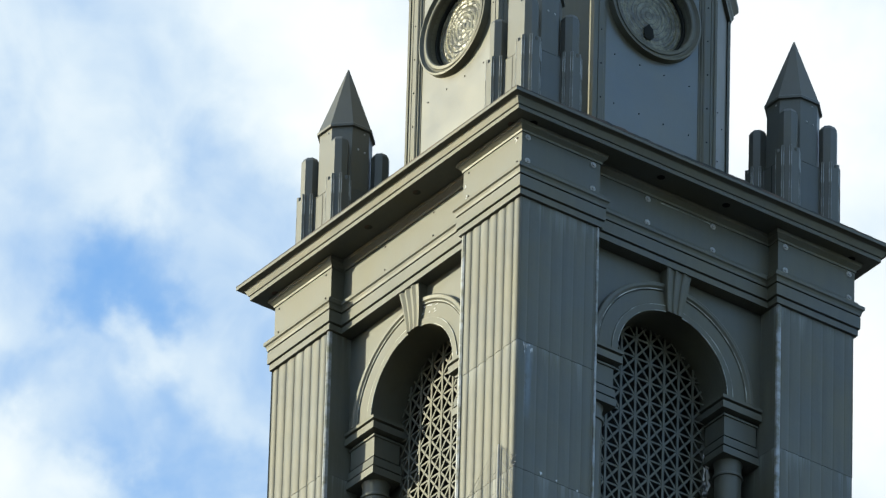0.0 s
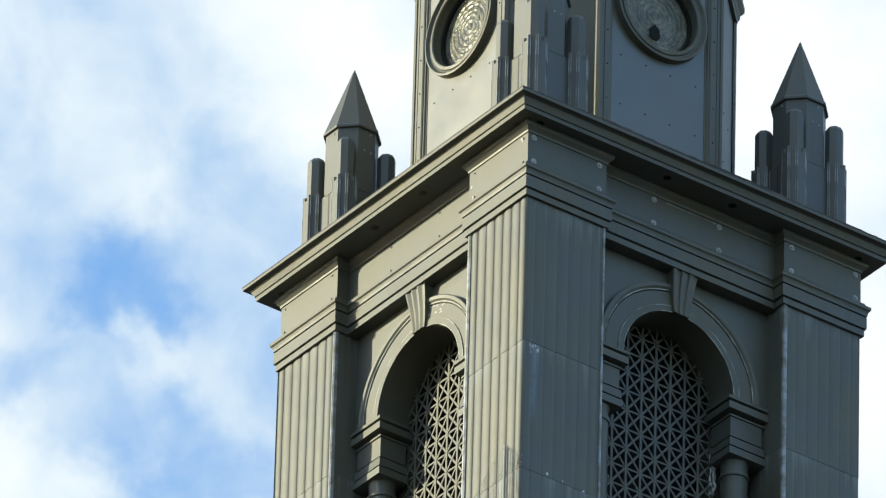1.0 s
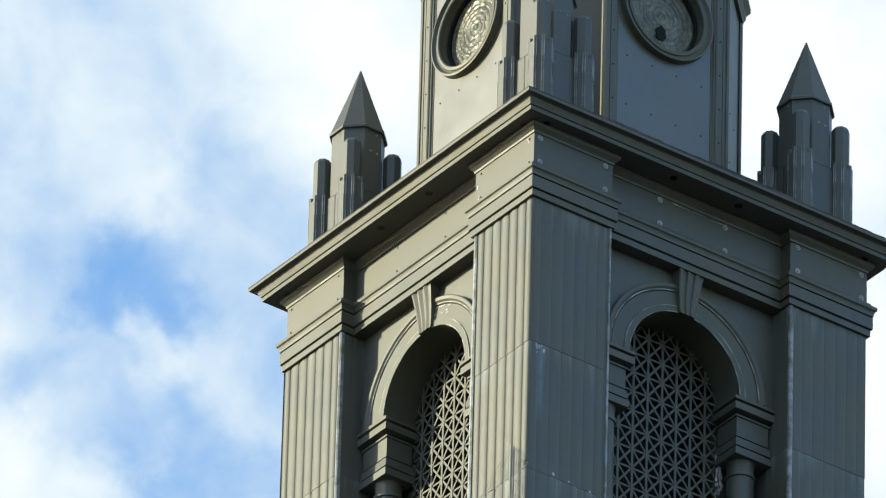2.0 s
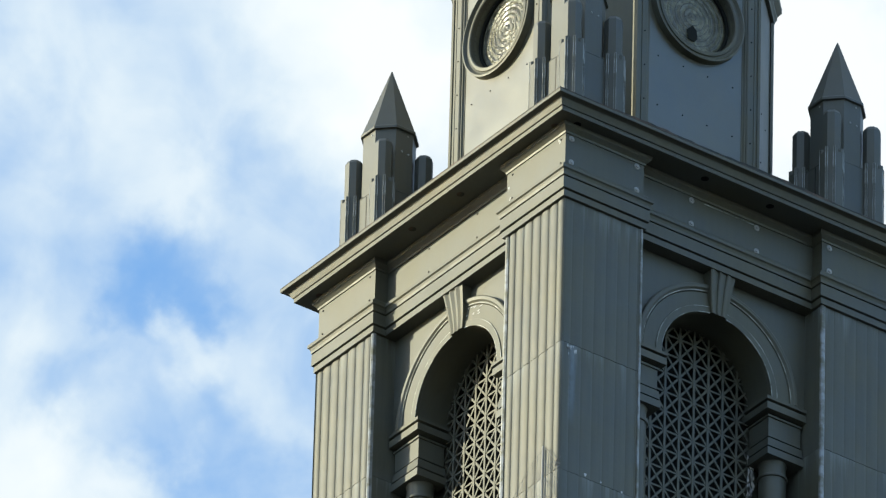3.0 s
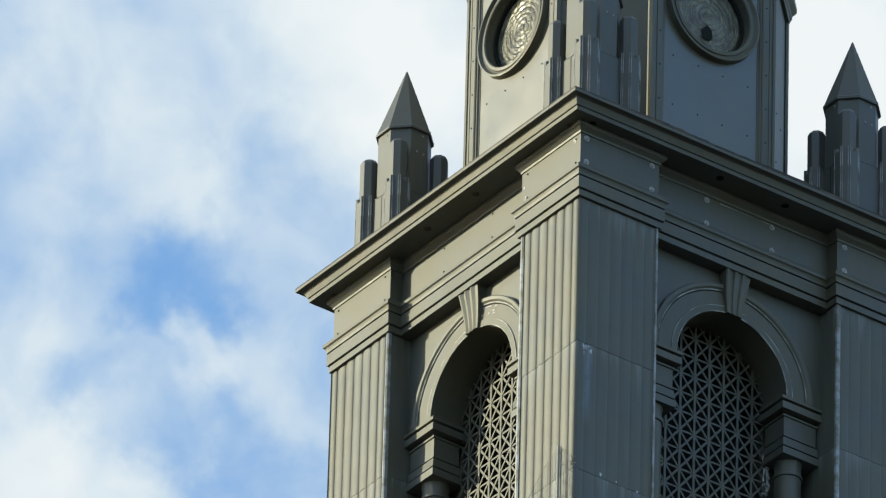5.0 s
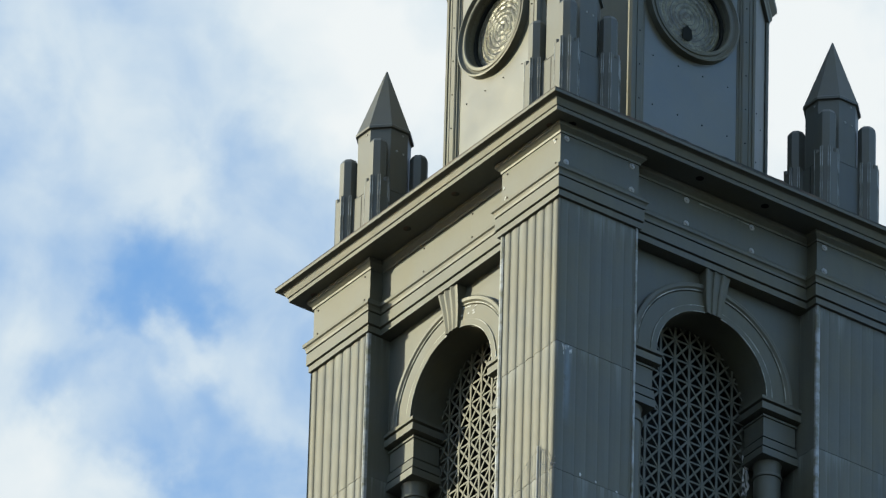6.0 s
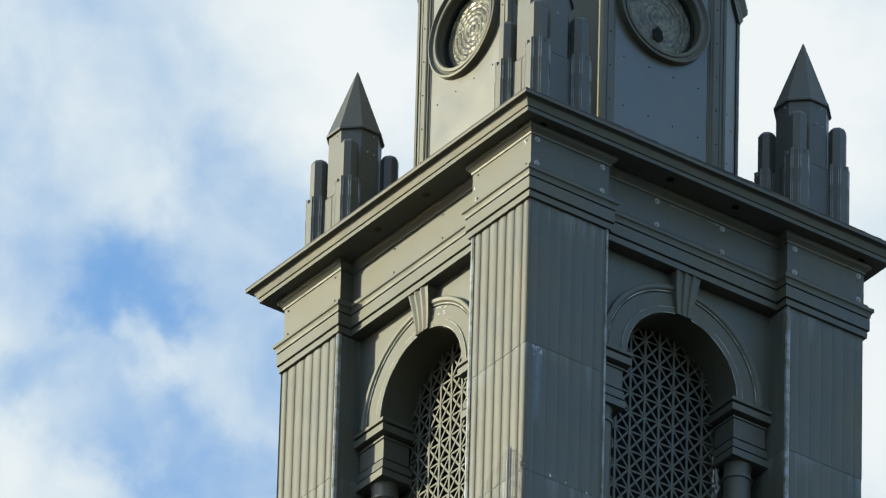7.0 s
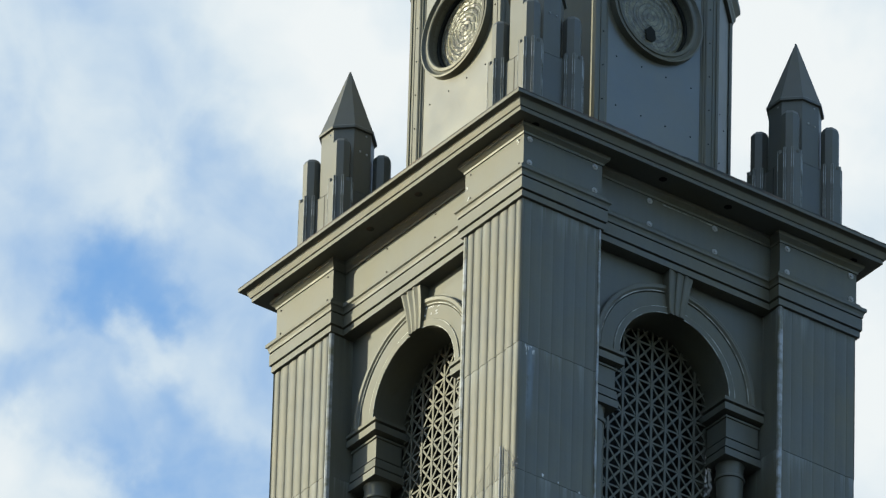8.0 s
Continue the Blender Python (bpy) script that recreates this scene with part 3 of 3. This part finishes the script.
patch_mesh = finish(bm)
bolt_small = finish(lathe([(0.009, 0.0), (0.009, 0.005), (0.005, 0.009)], 8))
for k in range(8):
    turn = pose(0, 0, 0, 0, 0, 45 * k)
    plane = -AP if k % 2 == 0 else -DIAG + 0.02
    p = part("wall_panel", panel_plain if k % 2 else panel_round, paint if k % 2 else panel_paint, lantern, "smooth satin grey panel with screw heads", turn)
    for u, z in [(a, b) for b in (2.03, 1.38, 0.73) for a in (-0.52, -0.17, 0.17, 0.52)] + [(-0.5, 2.6), (0.5, 2.6)]:
        part("screw", bolt_small, shade_and_fitting_black, p, "", pose(u, plane, z, 90))
    if k % 2 == 0:
        part("bead", bead_mesh, trim_paint, p)
        for m in (Matrix.Identity(4), FLIP):
            post = part("corner_strip", post_mesh, paint, lantern, "flat grey corner strip with bright worn edge", turn @ m)
            part("edge", edge_mesh, trim_paint, post)
            part("cove", cove_mesh, trim_paint, post)
            for z in (0.9, 1.35, 1.8, 2.25, 2.7, 3.15):
                part("screw", bolt_small, shade_and_fitting_black, post, "", pose(0.74, -OUT, z, 90))
    if k % 2 == 0:
        win = turn @ pose(0, -AP, 2.80, 90)
        w = part("round_window", ring_mesh, trim_paint, lantern, "round window with a moulded rim and ridged glass", win)
        # ring coloured black for the deep shade of the reveal
        part("inner_rim", inner_ring, reveal_patch_mat, w, "black ring painted as the shaded reveal")
        part("pane", glass_mesh, glass_mat, w, "bullseye glass with concentric ridges", pose(0, 0, -0.100))
        if k == 2:
            part("patch", patch_mesh, reveal_patch_mat, w, "dark patch over broken glass", pose(0.0, -0.22, -0.075))
lantern_plan = [(side, -OUT), (OUT, -side), (OUT, side), (side, OUT), (-side, OUT), (-OUT, side), (-OUT, -side), (-side, -OUT)]
part("cornice", sweep(lantern_plan, [(-0.20, TOP), (0.022, TOP), (0.030, TOP + 0.03), (0.05, TOP + 0.06), (0.05, TOP + 0.10), (0.10, TOP + 0.16),
                                                               (0.10, TOP + 0.22), (-0.1, TOP + 0.30)], cap=True), trim_paint, lantern)

# ---------------------------------------------------------------- corner pinnacles
PIN = 1.79


def side_shaft():
    bm = bmesh.new()
    prof = [(0.104, 1.235), (0.106, 1.24), (0.106, 1.785), (0.080, 1.83)]
    vs = grid_faces(bm, [[(x, y, z) for x, y in octagon(r)] for r, z in prof])
    bm.faces.new(vs[0])
    bm.faces.new(vs[-1])
    return finish(bm)


shaft_mesh = finish(prism(octagon(0.305), 0.24, 2.13))
bm = bmesh.new()
vs = grid_faces(bm, [[(x, y, z) for x, y in octagon(r)] for r, z in ((0.305, 2.075), (0.336, 2.08), (0.336, 2.11), (0.324, 2.125), (0.008, 3.025))])
bm.faces.new(vs[0])
bm.faces.new(vs[-1])
spire_mesh = finish(bm)
side_mesh = side_shaft()
# the foot: a broad block whose outer arris is sunk between two narrow fins
fin_mesh = finish(prism([(-0.076, -0.112), (0.076, -0.112), (0.112, -0.076), (0.112, 0.13), (-0.112, 0.13), (-0.112, -0.076)], 0.24, 1.245))
fin_front = [(0.030, -0.06), (0.030, -0.130), (0.058, -0.130), (0.077, -0.111), (0.077, -0.06)]
front_mesh = finish(prism(fin_front, 0.24, 1.30))
bm = bmesh.new()
box(bm, -0.004, 0.004, -0.134, -0.09, 0.24, 1.302, 0.002)
rib_mesh = finish(bm)
bm = bmesh.new()
box(bm, -0.017, 0.017, -0.134, -0.09, 1.296, 1.308, 0.003)
lip_mesh = finish(bm)
bm = bmesh.new()
box(bm, -0.135, 0.135, -0.302, -0.26, 0.24, 1.24)
plate_mesh = finish(bm)
bm = bmesh.new()
box(bm, -0.135, 0.135, -0.306, -0.26, 1.236, 1.248, 0.002)
plate_edge = finish(bm)
bm = bmesh.new()
box(bm, -0.010, 0.010, -0.3045, -0.28, 0.70, 1.232, 0.002)
slit_mesh = finish(bm)
eave_bolt = finish(lathe([(0.013, 0.0), (0.013, 0.006), (0.007, 0.012)], 8))
pinnacle = thing("pinnacle", "dark grey octagonal metal pinnacle with a pointed cap", "pinnacle", None, "corner pinnacles")
part("shaft", shaft_mesh, pin_paint, pinnacle)
part("spire", spire_mesh, pin_paint, pinnacle, "eight-sided pointed cap")
for k in range(4):
    d = pose(0, 0, 0, 0, 0, 45 + 90 * k)
    s = part("side_shaft", side_mesh, pin_paint, pinnacle, "slim octagonal side shaft on a wider foot", d @ pose(0, -0.395, 0))
    part("foot", fin_mesh, pin_paint, s)
    for turn in (pose(0, 0, 0), pose(0, 0, 0, 0, 0, 90), pose(0, 0, 0, 0, 0, -90)):
        for m in (Matrix.Identity(4), FLIP):
            part("fin", front_mesh, pin_paint, s, "", turn @ m)
            for u in (0.032, 0.056):
                part("rib", rib_mesh, rib_paint, s, "bright worn rib", turn @ m @ pose(u, 0, 0))
            part("lip", lip_mesh, rib_paint, s, "bright worn lip", turn @ m @ pose(0.044, 0, 0))
    q = part("plate", plate_mesh, pin_paint, pinnacle, "", pose(0, 0, 0, 0, 0, 90 * k))
    part("plate_edge", plate_edge, pin_paint if k == 0 else rib_paint, q)
    if k == 0:
        part("slit", slit_mesh, soot, pinnacle, "narrow dark slot", pose(0.01, 0, 0))
    if k == 1:
        for u, z in ((-0.03, 1.80), (0.06, 1.79)):
            part("bolt", eave_bolt, bare, pinnacle, "", pose(0, 0, 0, 0, 0, 90) @ pose(u, -0.281, z, 90))
    part("bolt", eave_bolt, bare, pinnacle, "", pose(0, 0, 0, 0, 0, 90 * k) @ pose(0.05, -0.278, 2.03, 90))
for k, (x, y) in enumerate(((1.805, 1.80), (-1.79, 1.79), (-1.775, -1.78)), 1):
    copy_thing(pinnacle, BASE @ pose(x, y, 0))
pinnacle.matrix_basis = BASE @ pose(PIN, -PIN, 0)

# ---------------------------------------------------------------- wire netting on a post, on the near corner pier
netting = thing("bird_netting", "torn wire netting on a thin galvanised post against the pilaster", "netting", BASE)
bm = bmesh.new()
rod(bm, (2.035, -2.316, -4.005), (2.030, -2.316, -6.4), 0.013, 8)
part("post", bm, bare, netting, "thin pale post")
bm = bmesh.new()
rng = random.Random(4)
for i in range(9):
    z = -4.03 - 0.20 * i
    pts = [Vector((2.035 + 0.28 * f, -2.316 - 0.02 * math.sin(math.pi * f), z - (0.10 + 0.26 * f) * f + rng.uniform(-0.012, 0.012))) for f in (0, 0.25, 0.5, 0.75, 1.0)]
    for a, b in zip(pts, pts[1:]):
        rod(bm, a, b, 0.003, 4)
for i in range(1, 7):
    f = i / 7
    rod(bm, (2.035 + 0.28 * f, -2.325, -4.03 - (0.10 + 0.26 * f) * f), (2.035 + 0.28 * f, -2.325, -6.3), 0.002, 4)
for i in range(7):                               # the slack side, drawn over the reeds
    z = -4.05 - 0.26 * i
    pts = [Vector((2.03 - 0.62 * f, -2.318, z - 0.42 * f ** 1.3 + rng.uniform(-0.015, 0.015))) for f in (0, 0.3, 0.6, 1.0)]
    for a, b in zip(pts, pts[1:]):
        rod(bm, a, b, 0.002, 4)
for i in range(1, 8):
    f = i / 7
    rod(bm, (2.03 - 0.62 * f, -2.318, -4.05 - 0.42 * f ** 1.3), (2.03 - 0.62 * f, -2.318, -6.3), 0.0018, 4)
for i in range(14):                              # caught twigs and leaves
    c = Vector((2.315 + rng.gauss(0, 0.03), -2.335, -4.36 + rng.gauss(0, 0.035)))
    rod(bm, c, c + Vector((rng.uniform(-0.04, 0.04), -0.01, rng.uniform(-0.03, 0.03))), 0.005, 4)
part("mesh_wires", bm, wire_mat, netting, "loose thin wire mesh")

# ---------------------------------------------------------------- faded patches, droppings and painted sky flecks
def blotch(rng, w, h, n=18):
    a, b = rng.uniform(0, 6), rng.uniform(0, 6)
    out = [1 + 0.22 * math.sin(3 * q + a) + 0.14 * math.sin(5 * q + b) for q in [2 * math.pi * k / n for k in range(n)]]
    return [(w * math.cos(2 * math.pi * k / n) * out[k], h * math.sin(2 * math.pi * k / n) * out[k]) for k in range(n)]


rng = random.Random(11)
EAST = TURNS[1]
bm = bmesh.new()
for a, b in ((-0.27, -0.02), (0.0, 0.13), (0.15, 0.41)):
    box(bm, a, b, -REC - 0.003, -REC + 0.01, -0.128, -0.120, 0.001)
part("scrape", bm, bead_paint, tower, "pale scraped seam along the frieze", EAST)
spots = [(-2.17 + rng.gauss(0, 0.022), -2.84 + rng.gauss(0, 0.045), rng.uniform(0.004, 0.009), rng.uniform(0.010, 0.034), white_fleck_mat, "white fleck, spatter and painted sky glimpse alike") for _ in range(11)]
for u, z, w, h, mat, note in (*spots,
                              (-1.94, -4.345, 0.014, 0.02, white_fleck_mat, "white fleck, spatter and painted sky glimpse alike"), (-1.73, -4.36, 0.008, 0.010, white_fleck_mat, "white fleck, spatter and painted sky glimpse alike"),
                              (-1.45, -4.38, 0.012, 0.012, white_fleck_mat, "white fleck, spatter and painted sky glimpse alike")):
    part("stain", prism(blotch(rng, w, h), 0.0, 0.0008), mat, tower, note, EAST @ pose(u, -PIL - 0.001, z, 90))
# flecks painted white for bright sky showing through gaps beside the column
for i in range(30):
    u, z = rng.uniform(0.73, 0.81), rng.uniform(-3.45, -2.78)
    part("stain", prism(blotch(rng, rng.uniform(0.008, 0.024), rng.uniform(0.014, 0.060)), 0.0, 0.003), white_fleck_mat, tower, "white fleck, spatter and painted sky glimpse alike", EAST @ pose(u, -LATT - 0.03, z, 90))
for i in range(9):
    a, r = radians(rng.uniform(52, 80)), rng.choice((0.90, 0.93, 0.985))
    part("stain", prism(blotch(rng, rng.uniform(0.012, 0.030), rng.uniform(0.006, 0.012)), 0.0, 0.002), white_fleck_mat, tower, "white fleck, spatter and painted sky glimpse alike",
         pose(r * math.cos(a), -WALL - 0.031, SPRING + r * math.sin(a), 90))
for u, z in ((2.18, -0.14), (2.20, -0.17), (1.30, -0.44), (1.29, -0.47), (1.27, -0.30)):
    part("stain", prism(blotch(rng, 0.012, rng.uniform(0.012, 0.022)), 0.0, 0.002), white_fleck_mat, tower, "white fleck, spatter and painted sky glimpse alike", pose(u, -PIL - 0.001, z, 90))
